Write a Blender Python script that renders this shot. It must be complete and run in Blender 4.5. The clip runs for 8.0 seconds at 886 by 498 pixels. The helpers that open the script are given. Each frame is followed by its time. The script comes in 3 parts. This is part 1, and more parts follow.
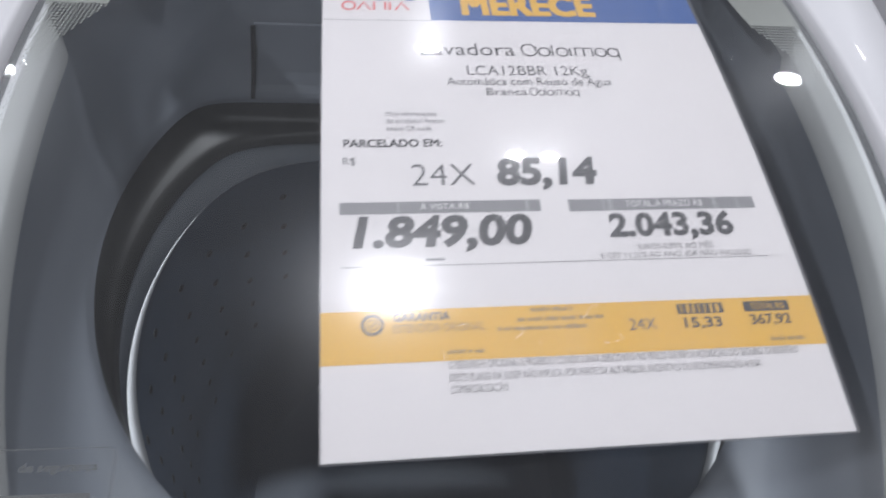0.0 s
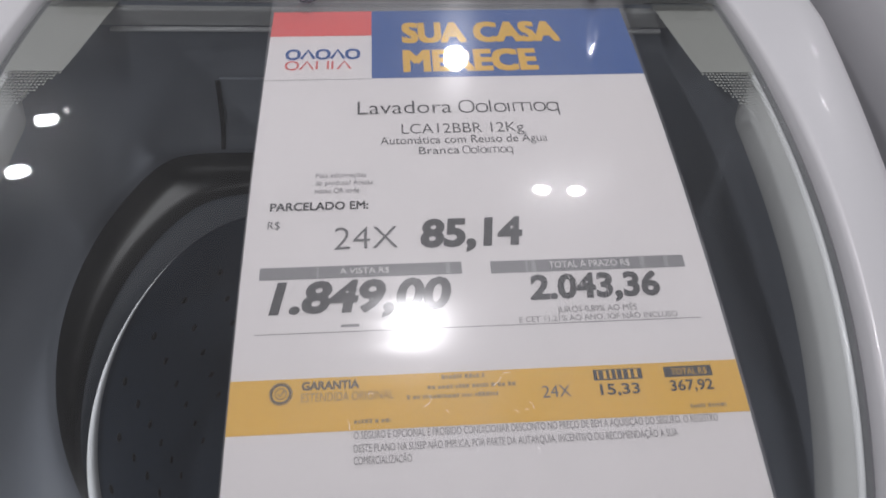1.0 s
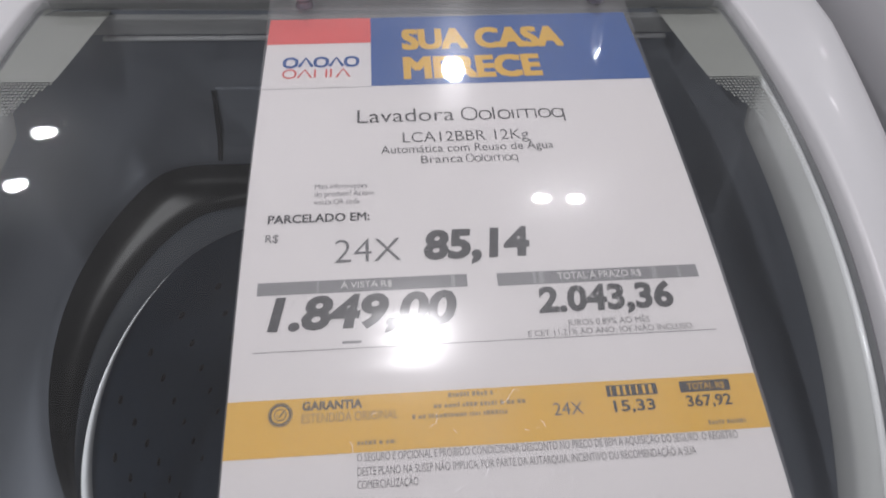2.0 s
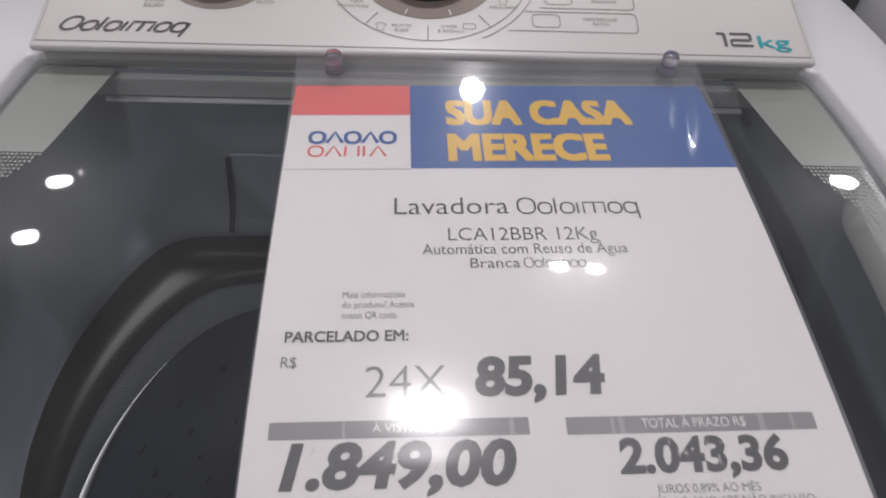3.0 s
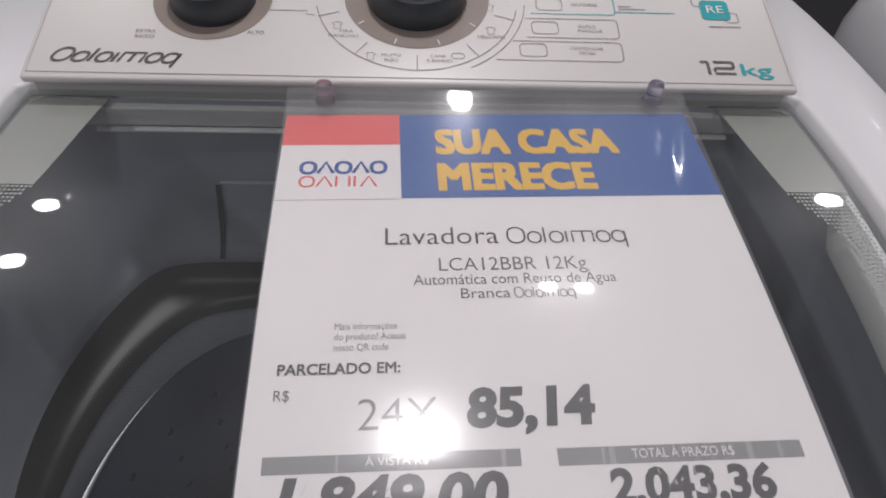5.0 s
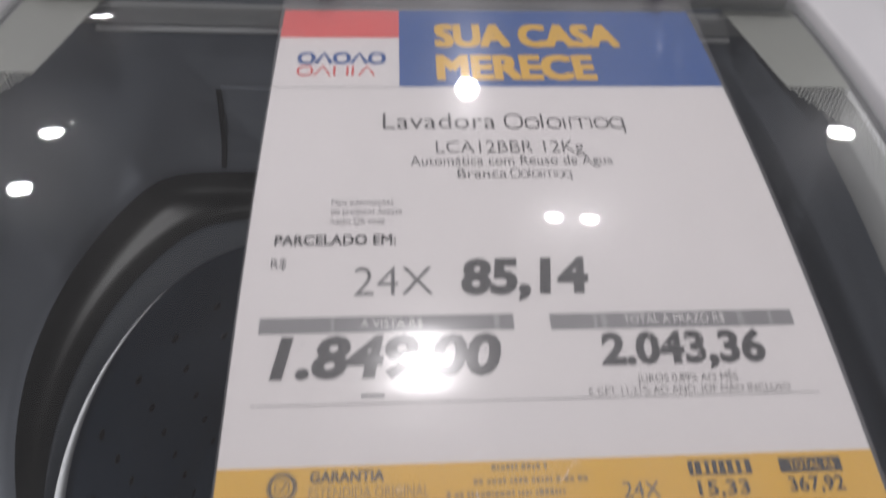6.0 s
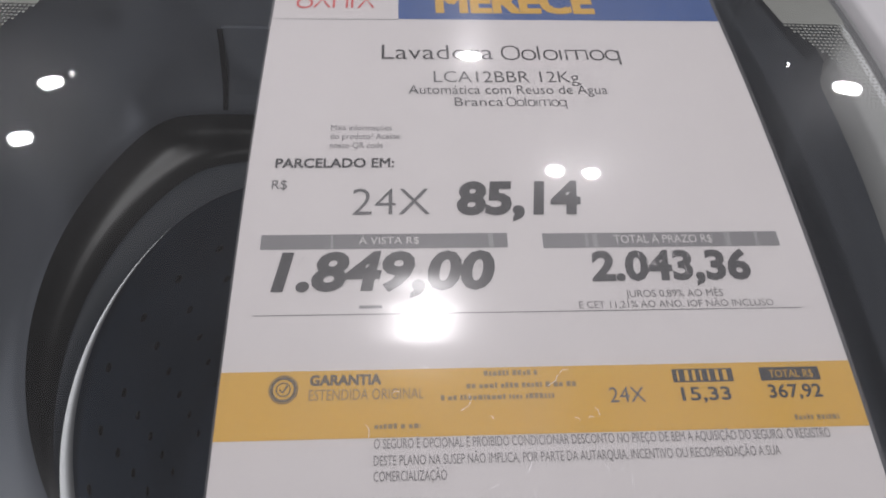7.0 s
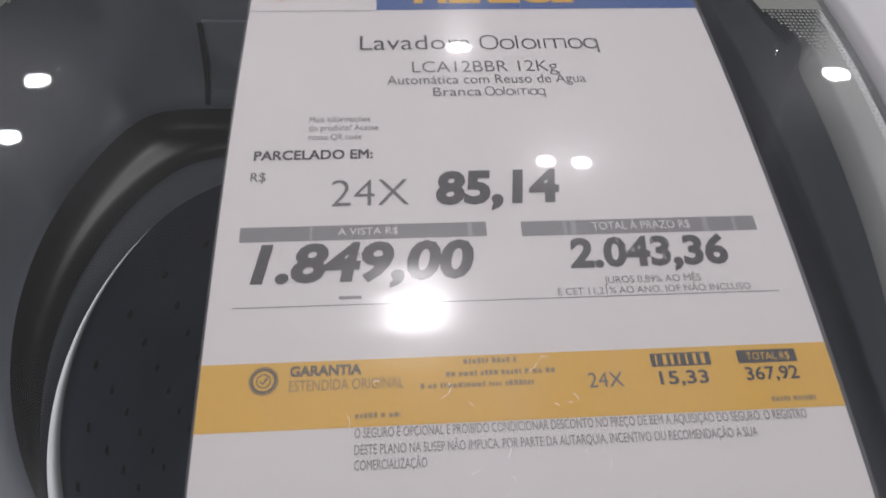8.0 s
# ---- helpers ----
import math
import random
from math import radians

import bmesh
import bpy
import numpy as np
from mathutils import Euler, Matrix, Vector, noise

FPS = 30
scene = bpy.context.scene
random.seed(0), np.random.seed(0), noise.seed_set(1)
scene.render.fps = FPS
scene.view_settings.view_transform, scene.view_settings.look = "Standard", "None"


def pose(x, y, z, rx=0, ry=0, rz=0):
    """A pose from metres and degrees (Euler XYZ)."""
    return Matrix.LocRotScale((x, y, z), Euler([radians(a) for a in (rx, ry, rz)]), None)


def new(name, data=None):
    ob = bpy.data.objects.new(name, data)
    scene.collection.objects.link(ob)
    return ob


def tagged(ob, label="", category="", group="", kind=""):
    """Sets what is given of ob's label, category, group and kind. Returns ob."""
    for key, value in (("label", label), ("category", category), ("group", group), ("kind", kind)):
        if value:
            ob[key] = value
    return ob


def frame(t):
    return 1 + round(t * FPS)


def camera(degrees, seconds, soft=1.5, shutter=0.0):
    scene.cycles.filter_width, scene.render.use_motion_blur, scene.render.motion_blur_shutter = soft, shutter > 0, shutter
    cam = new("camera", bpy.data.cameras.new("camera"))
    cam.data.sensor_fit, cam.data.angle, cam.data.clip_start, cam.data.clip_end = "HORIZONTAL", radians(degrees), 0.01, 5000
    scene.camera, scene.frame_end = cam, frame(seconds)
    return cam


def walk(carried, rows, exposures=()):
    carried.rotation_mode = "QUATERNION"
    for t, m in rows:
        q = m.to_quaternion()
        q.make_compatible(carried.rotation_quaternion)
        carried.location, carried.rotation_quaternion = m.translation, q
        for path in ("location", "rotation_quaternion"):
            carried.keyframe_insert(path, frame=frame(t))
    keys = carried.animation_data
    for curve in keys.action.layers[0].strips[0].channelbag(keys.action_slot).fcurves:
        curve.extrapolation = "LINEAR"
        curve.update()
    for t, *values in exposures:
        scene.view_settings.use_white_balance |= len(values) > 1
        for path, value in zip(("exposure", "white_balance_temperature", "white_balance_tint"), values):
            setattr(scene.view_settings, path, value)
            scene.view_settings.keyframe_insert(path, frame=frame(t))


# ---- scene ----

from functools import lru_cache

TOP = 0.95                      # height of the machine's lid
CURVE = 0.35                    # bow of lid and sheet, front to back


def bow(y):
    """Height of the bowed lid above TOP."""
    return -CURVE * y * (y + 0.297)


# ---- camera ----
cam = camera(64.74, 8.0, soft=1.8, shutter=0.5)
ROWS = [
    (0.0, -0.0424, -0.3697, 1.2070, 32.47, -5.09, -3.33),
    (0.5, 0.0059, -0.3586, 1.2186, 32.33, -2.18, -1.91),
    (1.0, 0.0115, -0.3555, 1.2219, 33.85, -1.93, -1.95),
    (1.2, 0.0088, -0.3532, 1.2185, 33.49, -1.74, -2.33),
    (2.3, 0.0102, -0.3417, 1.2130, 35.65, -1.51, -2.50),
    (2.5, 0.0094, -0.3193, 1.2119, 36.41, -0.69, -1.93),
    (3.0, -0.0047, -0.2868, 1.1859, 37.44, -2.05, -0.62),
    (3.5, -0.0080, -0.2824, 1.1888, 38.07, -2.07, -0.37),
    (4.0, -0.0068, -0.2812, 1.1901, 38.21, -2.19, -0.78),
    (5.5, -0.0037, -0.2880, 1.1928, 38.77, -2.50, -1.57),
    (6.0, -0.0008, -0.3118, 1.1732, 35.63, -2.16, -0.91),
    (6.5, 0.0003, -0.3278, 1.1649, 32.71, -2.79, -0.71),
    (7.0, 0.0011, -0.3313, 1.1691, 33.18, -2.26, -0.55),
    (7.5, 0.0019, -0.3313, 1.1691, 33.38, -2.57, -1.01),
    (8.0, 0.0063, -0.3330, 1.1692, 32.68, -2.16, -1.67),
]
walk(cam, [(t, pose(x, y, z, rx, ry, rz)) for t, x, y, z, rx, ry, rz in ROWS], exposures=[(0.0, -1.32, 5900, 12), (0.25, -1.60, 5950, 13), (0.5, -1.80, 6050, 14), (1.0, -1.78, 6150, 14), (2.5, -1.68, 6200, 14), (3.5, -1.68, 6300, 15), (5.5, -1.63, 6300, 15), (6.0, -1.79, 6300, 15), (8.0, -1.87, 6250, 15)])

# ---- light: the shop's ceiling downlights and added fill lamps ----
CEIL = 2.60
LIGHTS = [  # x, y, radius, watts
    (-1.41, 1.78, 0.046, 9), (-1.37, 1.34, 0.041, 9), (1.77, 1.90, 0.056, 16), (0.47, 1.16, 0.031, 4), (0.59, 1.15, 0.031, 4),
    (0.21, 2.09, 0.050, 13), (0.03, 0.45, 0.062, 40), (-1.78, 3.46, 0.060, 11),
    # unseen lamps added as fill for the collar, frame and sheet
    (-1.4, -0.4, 0.058, 24), (1.6, -0.3, 0.060, 14), (-0.3, -1.6, 0.055, 18), (1.8, -2.0, 0.055, 17), (-1.9, -2.1, 0.055, 15), (3.0, 3.3, 0.055, 20),
    # tiny lamps added only for the small ghost glints beside two reflections
    (1.60, 2.13, 0.007, 0.15), (-1.36, 1.87, 0.007, 0.15),
]
world = bpy.data.worlds.new("shop_air")
world.use_nodes = True
world.node_tree.nodes["Background"].inputs["Color"].default_value = (0.5, 0.5, 0.52, 1)
world.node_tree.nodes["Background"].inputs["Strength"].default_value = 0.05
scene.world = world
for lx, ly, lr, watts in LIGHTS:
    lamp = bpy.data.lights.new("downlight_or_added_lamp", "AREA")
    lamp.shape, lamp.size, lamp.energy, lamp.color = "DISK", 2 * lr, watts, (1.0, 0.965, 0.94)
    new("downlight_or_added_lamp", lamp).matrix_world = pose(lx, ly, CEIL - 0.012)


# ---- materials ----
def node_mat(name):
    m = bpy.data.materials.new(name)
    m.use_nodes = True
    return m, m.node_tree.nodes, m.node_tree.links


def mat(name, base, rough=0.5, metal=0.0, grain=0.06, scale=300.0, blotch=0.05, bump=0.0, spec=0.5, coat=0.0, rough_var=0.08):
    """A surface with fine grain and larger blotches in colour and gloss."""
    m, n, l = node_mat(name)
    p = n["Principled BSDF"]
    tc = n.new("ShaderNodeTexCoord")
    fine, wide = n.new("ShaderNodeTexNoise"), n.new("ShaderNodeTexNoise")
    fine.inputs["Scale"].default_value, wide.inputs["Scale"].default_value = scale, 14.0
    fine.inputs["Detail"].default_value, wide.inputs["Detail"].default_value = 4.0, 3.0
    l.new(tc.outputs["Object"], fine.inputs["Vector"])
    l.new(tc.outputs["Object"], wide.inputs["Vector"])
    both = n.new("ShaderNodeMath")
    both.operation = "MULTIPLY_ADD"
    both.inputs[1].default_value = grain
    l.new(fine.outputs["Fac"], both.inputs[0])
    big = n.new("ShaderNodeMath")
    big.operation = "MULTIPLY_ADD"
    big.inputs[1].default_value, big.inputs[2].default_value = blotch, 1.0 - 0.5 * (grain + blotch)
    l.new(wide.outputs["Fac"], big.inputs[0])
    l.new(big.outputs[0], both.inputs[2])
    mul = n.new("ShaderNodeVectorMath")
    mul.operation = "SCALE"
    mul.inputs[0].default_value = base
    l.new(both.outputs[0], mul.inputs["Scale"])
    l.new(mul.outputs[0], p.inputs["Base Color"])
    ro = n.new("ShaderNodeMath")
    ro.operation = "MULTIPLY_ADD"
    ro.inputs[1].default_value, ro.inputs[2].default_value = rough_var, max(rough - rough_var / 2, 0.02)
    l.new(wide.outputs["Fac"], ro.inputs[0])
    l.new(ro.outputs[0], p.inputs["Roughness"])
    p.inputs["Metallic"].default_value = metal
    p.inputs["Specular IOR Level"].default_value = spec
    p.inputs["Coat Weight"].default_value = coat
    p.inputs["Coat Roughness"].default_value = 0.05
    if bump:
        b = n.new("ShaderNodeBump")
        b.inputs["Strength"].default_value, b.inputs["Distance"].default_value = bump, 0.0005
        l.new(fine.outputs["Fac"], b.inputs["Height"])
        l.new(b.outputs["Normal"], p.inputs["Normal"])
    return m


def clear_mat(name, tint, rough, haze=0.0, haze_rough=0.3, ior=1.5, wave=0.0, wave_scale=6.0, dust_veil=0.0):
    """A clear sheet: it lets light straight through and mirrors by Fresnel; haze is a broad second gloss, wave bends the mirror a little."""
    m, n, l = node_mat(name)
    n.remove(n["Principled BSDF"])
    out = n["Material Output"]
    clear, gloss, mix, face = n.new("ShaderNodeBsdfTransparent"), n.new("ShaderNodeBsdfGlossy"), n.new("ShaderNodeMixShader"), n.new("ShaderNodeLayerWeight")
    clear.inputs["Color"].default_value = (*tint, 1)
    gloss.inputs["Roughness"].default_value = rough
    face.inputs["Blend"].default_value = 0.5
    power, fres = n.new("ShaderNodeMath"), n.new("ShaderNodeMath")
    power.operation, power.inputs[1].default_value = "POWER", 5.0
    f0 = ((ior - 1) / (ior + 1)) ** 2
    fres.operation, fres.inputs[1].default_value, fres.inputs[2].default_value = "MULTIPLY_ADD", 1 - f0, f0
    l.new(face.outputs["Facing"], power.inputs[0])
    l.new(power.outputs[0], fres.inputs[0])
    l.new(fres.outputs[0], mix.inputs[0])
    l.new(clear.outputs[0], mix.inputs[1])
    top = gloss
    if haze:
        broad, two = n.new("ShaderNodeBsdfGlossy"), n.new("ShaderNodeMixShader")
        broad.inputs["Roughness"].default_value = haze_rough
        two.inputs[0].default_value = haze
        l.new(gloss.outputs[0], two.inputs[1])
        l.new(broad.outputs[0], two.inputs[2])
        top = two
    if wave:
        tc, noi, b = n.new("ShaderNodeTexCoord"), n.new("ShaderNodeTexNoise"), n.new("ShaderNodeBump")
        noi.inputs["Scale"].default_value, noi.inputs["Detail"].default_value = wave_scale, 1.0
        b.inputs["Strength"].default_value, b.inputs["Distance"].default_value = 1.0, wave
        l.new(tc.outputs["Object"], noi.inputs["Vector"])
        l.new(noi.outputs["Fac"], b.inputs["Height"])
        l.new(b.outputs["Normal"], gloss.inputs["Normal"])
    l.new(top.outputs[0], mix.inputs[2])
    last = mix
    # pale diffuse film: dust and smears, also standing in for the reflected ceiling's veil
    if dust_veil:
        tc, cloud, wipe, ramp, film, over = n.new("ShaderNodeTexCoord"), n.new("ShaderNodeTexNoise"), n.new("ShaderNodeTexNoise"), n.new("ShaderNodeMath"), n.new("ShaderNodeBsdfDiffuse"), n.new("ShaderNodeMixShader")
        grow, stretch = n.new("ShaderNodeMath"), n.new("ShaderNodeMapping")
        stretch.inputs["Scale"].default_value, stretch.inputs["Rotation"].default_value = (30, 9, 9), (0, 0, 0.6)
        cloud.inputs["Scale"].default_value, cloud.inputs["Detail"].default_value = 7.0, 5.0
        wipe.inputs["Scale"].default_value, wipe.inputs["Detail"].default_value = 1.0, 3.0
        film.inputs["Color"].default_value = (0.78, 0.78, 0.80, 1)
        l.new(tc.outputs["Object"], cloud.inputs["Vector"])
        l.new(tc.outputs["Object"], stretch.inputs["Vector"])
        l.new(stretch.outputs[0], wipe.inputs["Vector"])
        grow.operation = "MULTIPLY"
        l.new(cloud.outputs["Fac"], grow.inputs[0])
        l.new(wipe.outputs["Fac"], grow.inputs[1])
        ramp.operation, ramp.inputs[1].default_value, ramp.inputs[2].default_value = "MULTIPLY_ADD", dust_veil * 2.4, dust_veil * 0.4
        l.new(grow.outputs[0], ramp.inputs[0])
        l.new(ramp.outputs[0], over.inputs[0])
        l.new(mix.outputs[0], over.inputs[1])
        l.new(film.outputs[0], over.inputs[2])
        last = over
    l.new(last.outputs[0], out.inputs["Surface"])
    return m


WHITE = mat("white_enamel", (0.72, 0.72, 0.735), 0.36, grain=0.02, blotch=0.03, coat=0.08)
PANEL = mat("pearl_panel", (0.68, 0.655, 0.64), 0.36, grain=0.03, blotch=0.03)
GREY = mat("collar_grey_plastic", (0.29, 0.31, 0.355), 0.50, grain=0.03, blotch=0.12)
BLACK = mat("black_gloss_plastic", (0.018, 0.0172, 0.0165), 0.37, grain=0.02, blotch=0.15, spec=0.30)
KNOB = mat("knob_slate_plastic", (0.034, 0.041, 0.050), 0.34, grain=0.12, blotch=0.15, bump=0.05)
TUBM = mat("tub_slate_plastic", (0.082, 0.110, 0.162), 0.45, grain=0.12, blotch=0.15, bump=0.1)
FLANGEM = mat("flange_slate_plastic", (0.046, 0.053, 0.066), 0.55, grain=0.10, blotch=0.15, spec=0.2)
HOLE = mat("hole_dark", (0.006, 0.006, 0.007), 0.7)
LIPSTEEL = mat("satin_steel", (0.60, 0.61, 0.63), 0.52, metal=0.7, grain=0.1)
GLASS = clear_mat("lid_glass", (0.94, 0.96, 0.95), 0.012, haze=0.30, haze_rough=0.25, dust_veil=0.014)
SLEEVE = clear_mat("sleeve_film", (0.97, 0.97, 0.965), 0.014, haze=0.30, haze_rough=0.15, wave=0.00003, wave_scale=9.0, dust_veil=0.065)
FRIT = mat("frit_grey_enamel", (0.33, 0.33, 0.31), 0.35, grain=0.03)
PAPER = mat("printed_paper", (0.80, 0.775, 0.775), 0.55, grain=0.03, scale=900, blotch=0.03)
BLUE = mat("blue_print", (0.028, 0.105, 0.35), 0.5, grain=0.08, scale=700)
RED = mat("coral_print", (0.78, 0.125, 0.12), 0.5, grain=0.05, scale=700)
YELLOW = mat("amber_print", (0.80, 0.475, 0.045), 0.5, grain=0.05, scale=700)
INK = mat("dark_ink", (0.030, 0.030, 0.034), 0.5, grain=0.25, scale=1200, blotch=0.3)
INK2 = mat("fine_ink", (0.12, 0.12, 0.125), 0.5, grain=0.3, scale=1500, blotch=0.3)
GLINT = mat("pale_scratch_glint", (0.88, 0.88, 0.88), 0.35, grain=0.02)
SEALINK = mat("seal_ink", (0.15, 0.115, 0.065), 0.5, grain=0.4, scale=1300, blotch=0.4)
INK3 = mat("faint_ink", (0.30, 0.22, 0.10), 0.5, grain=0.3, scale=1500)
FAINT = mat("worn_grey_print", (0.23, 0.225, 0.225), 0.5, grain=0.5, scale=1100, blotch=0.5)
TONER = mat("grey_toner", (0.24, 0.24, 0.25), 0.5, grain=0.22, scale=900, blotch=0.35)
PINM = mat("violet_clear_plastic", (0.82, 0.79, 0.88), 0.10, grain=0.02)
PINM.node_tree.nodes["Principled BSDF"].inputs["Transmission Weight"].default_value = 0.92
TAUPE = mat("taupe_ring", (0.30, 0.25, 0.22), 0.35, grain=0.06)
LINE = mat("panel_print_grey", (0.30, 0.28, 0.27), 0.4)
BRANDM = mat("panel_print_brown_grey", (0.11, 0.10, 0.10), 0.4)
TEAL = mat("teal_print", (0.01, 0.36, 0.40), 0.4)
LIPM = mat("console_lip_grey", (0.55, 0.55, 0.55), 0.4, grain=0.03)
RIMM = mat("rim_pale_grey", (0.50, 0.50, 0.50), 0.45, grain=0.04)
GAPSHADEM = mat("gap_shade_grey", (0.16, 0.16, 0.17), 0.5, grain=0.06)
SEAM = mat("seam_dark", (0.012, 0.012, 0.013), 0.6)
FLOORM = mat("shop_floor", (0.46, 0.45, 0.44), 0.30, grain=0.1, scale=40, blotch=0.2)
WALLM = mat("shop_wall_paint", (0.60, 0.60, 0.61), 0.7, grain=0.05, scale=80, blotch=0.1)
CEILM = mat("ceiling_paint", (0.78, 0.78, 0.78), 0.8, grain=0.04, scale=80)
LAMPM = mat("downlight_trim", (0.75, 0.75, 0.75), 0.4)


# ---- mesh helpers ----
def part(name, bm, material, parent=None, label="", smooth=False):
    bm.normal_update()
    me = bpy.data.meshes.new(name)
    bm.to_mesh(me)
    bm.free()
    if smooth:
        for f in me.polygons:
            f.use_smooth = True
        me.set_sharp_from_angle(angle=radians(48))
    me.materials.append(material)
    ob = new(name, me)
    if parent is not None:
        ob.parent = parent
    return tagged(ob, label)


def loft(rings, close_top=False, close_bottom=False, bm=None):
    """Quads between closed rings of as many points each."""
    bm = bm or bmesh.new()
    rows = [[bm.verts.new(p) for p in ring] for ring in rings]
    count = len(rows[0])
    for a, b in zip(rows, rows[1:]):
        for i in range(count):
            bm.faces.new((a[i], a[(i + 1) % count], b[(i + 1) % count], b[i]))
    if close_bottom:
        bm.faces.new(rows[0][::-1])
    if close_top:
        bm.faces.new(rows[-1])
    return bm


def revolve(profile, cx, cy, z0, count=96):
    return loft([[(cx + r * math.cos(2 * math.pi * i / count), cy + r * math.sin(2 * math.pi * i / count), z0 + z) for i in range(count)] for r, z in profile])


def box(x0, x1, y0, y1, z0, z1, bevel=0.0, segments=3):
    bm = bmesh.new()
    bmesh.ops.create_cube(bm, size=1)
    for v in bm.verts:
        v.co = Vector(((x0 + x1) / 2 + v.co.x * (x1 - x0), (y0 + y1) / 2 + v.co.y * (y1 - y0), (z0 + z1) / 2 + v.co.z * (z1 - z0)))
    if bevel:
        bmesh.ops.bevel(bm, geom=bm.edges[:], offset=bevel, segments=segments, affect="EDGES", profile=0.5)
    return bm


def bend(bm, place):
    for v in bm.verts:
        v.co = place(v.co)
    return bm


@lru_cache(maxsize=None)
def text_points(body, offset, shear):
    cu = bpy.data.curves.new("type", "FONT")
    cu.body, cu.size, cu.offset, cu.shear, cu.resolution_u = body, 1.0, offset, shear, 3
    ob = bpy.data.objects.new("type", cu)
    scene.collection.objects.link(ob)
    me = ob.evaluated_get(bpy.context.evaluated_depsgraph_get()).to_mesh()
    verts = tuple((v.co.x, v.co.y) for v in me.vertices)
    faces = tuple(tuple(p.vertices) for p in me.polygons)
    ob.evaluated_get(bpy.context.evaluated_depsgraph_get()).to_mesh_clear()
    bpy.data.objects.remove(ob)
    bpy.data.curves.remove(cu)
    return verts, faces


CAP = max(v[1] for v in text_points("H", 0.0, 0.0)[0])


def text_mesh(body, u0, u1, v0, h, offset=0.0, shear=0.0, bold=0.0):
    """Flat lettering from u0 to u1 with its foot at v0 and capitals h high."""
    verts, faces = text_points(body, offset, shear)
    lo, hi = min(v[0] for v in verts), max(v[0] for v in verts)
    bm = bmesh.new()
    shifts = [(0, 0)] if not bold else [(-bold, -bold), (bold, -bold), (-bold, bold), (bold, bold), (0, 0)]
    for n, (du, dv) in enumerate(shifts):
        vs = [bm.verts.new((u0 + bold + du + (x - lo) / (hi - lo) * (u1 - u0 - 2 * bold), v0 + bold + dv + y / CAP * (h - 2 * bold), 0.000012 * n)) for x, y in verts]
        for f in faces:
            try:
                bm.faces.new([vs[i] for i in f])
            except ValueError:
                pass
    return bm


def rect(u0, u1, v0, v1, bm=None, nu=1, nv=1):
    bm = bm or bmesh.new()
    g = [[bm.verts.new((u0 + (u1 - u0) * i / nu, v0 + (v1 - v0) * j / nv, 0)) for i in range(nu + 1)] for j in range(nv + 1)]
    for j in range(nv):
        for i in range(nu):
            bm.faces.new((g[j][i], g[j][i + 1], g[j + 1][i + 1], g[j + 1][i]))
    return bm


def stroke(points, width, closed=False, bm=None):
    """A flat ribbon along points."""
    bm = bm or bmesh.new()
    pts = [Vector((p[0], p[1], 0)) for p in points]
    count, left, right = len(pts), [], []
    for i, p in enumerate(pts):
        a = pts[i - 1] if i or closed else pts[0]
        b = pts[(i + 1) % count] if i < count - 1 or closed else pts[-1]
        d = (b - a).normalized()
        side = Vector((-d.y, d.x, 0)) * width / 2
        left.append(bm.verts.new(p + side))
        right.append(bm.verts.new(p - side))
    for i in range(count if closed else count - 1):
        j = (i + 1) % count
        bm.faces.new((right[i], right[j], left[j], left[i]))
    return bm


def round_rect(u0, u1, v0, v1, r, n=5):
    out = []
    for cx, cy, a0 in ((u1 - r, v1 - r, 0), (u0 + r, v1 - r, 90), (u0 + r, v0 + r, 180), (u1 - r, v0 + r, 270)):
        for i in range(n + 1):
            a = radians(a0 + 90 * i / n)
            out.append((cx + r * math.cos(a), cy + r * math.sin(a)))
    return out


def fill(points, bm=None):
    bm = bm or bmesh.new()
    bm.faces.new([bm.verts.new((p[0], p[1], 0)) for p in points])
    return bm


def name_shapes(kinds, u0, u1, v, h, weight, put):
    """A maker's or shop's name as plain shapes: o ring, O tall ring, t triangle, i bar, l tall bar, n arch, w double arch, p pair of bars, q ring with a foot."""
    wide = {"o": 1.0, "O": 1.3, "t": 1.1, "i": 0.45, "l": 0.42, "n": 0.7, "w": 1.6, "p": 1.1, "q": 1.0}
    unit, u = (u1 - u0) / sum(wide[c] for c in kinds), u0
    for c in kinds:
        w, tall = wide[c] * unit * 0.84, h * (1.42 if c in "Ol" else 1.0)
        if c in "il":
            put(rect(u, u + weight, v, v + tall))
        elif c == "t":
            put(stroke([(u, v), (u + w * 0.5, v + tall), (u + w, v)], weight))
        elif c in "nw":
            put(stroke([(u, v), (u, v + tall), (u + w, v + tall), (u + w, v)] if c == "w" else [(u, v), (u, v + tall), (u + w, v + tall)], weight))
            if c == "w":
                put(rect(u + w / 2 - weight / 2, u + w / 2 + weight / 2, v, v + tall))
        elif c == "p":
            put(rect(u, u + weight, v, v + tall))
            put(rect(u + w - weight, u + w, v, v + tall))
        else:
            put(stroke(round_rect(u, u + w, v, v + tall, min(w, tall) * 0.46), weight, True))
            if c == "q":
                put(rect(u + w - weight / 2, u + w + weight / 2, v - h * 0.5, v + tall))
        u += wide[c] * unit


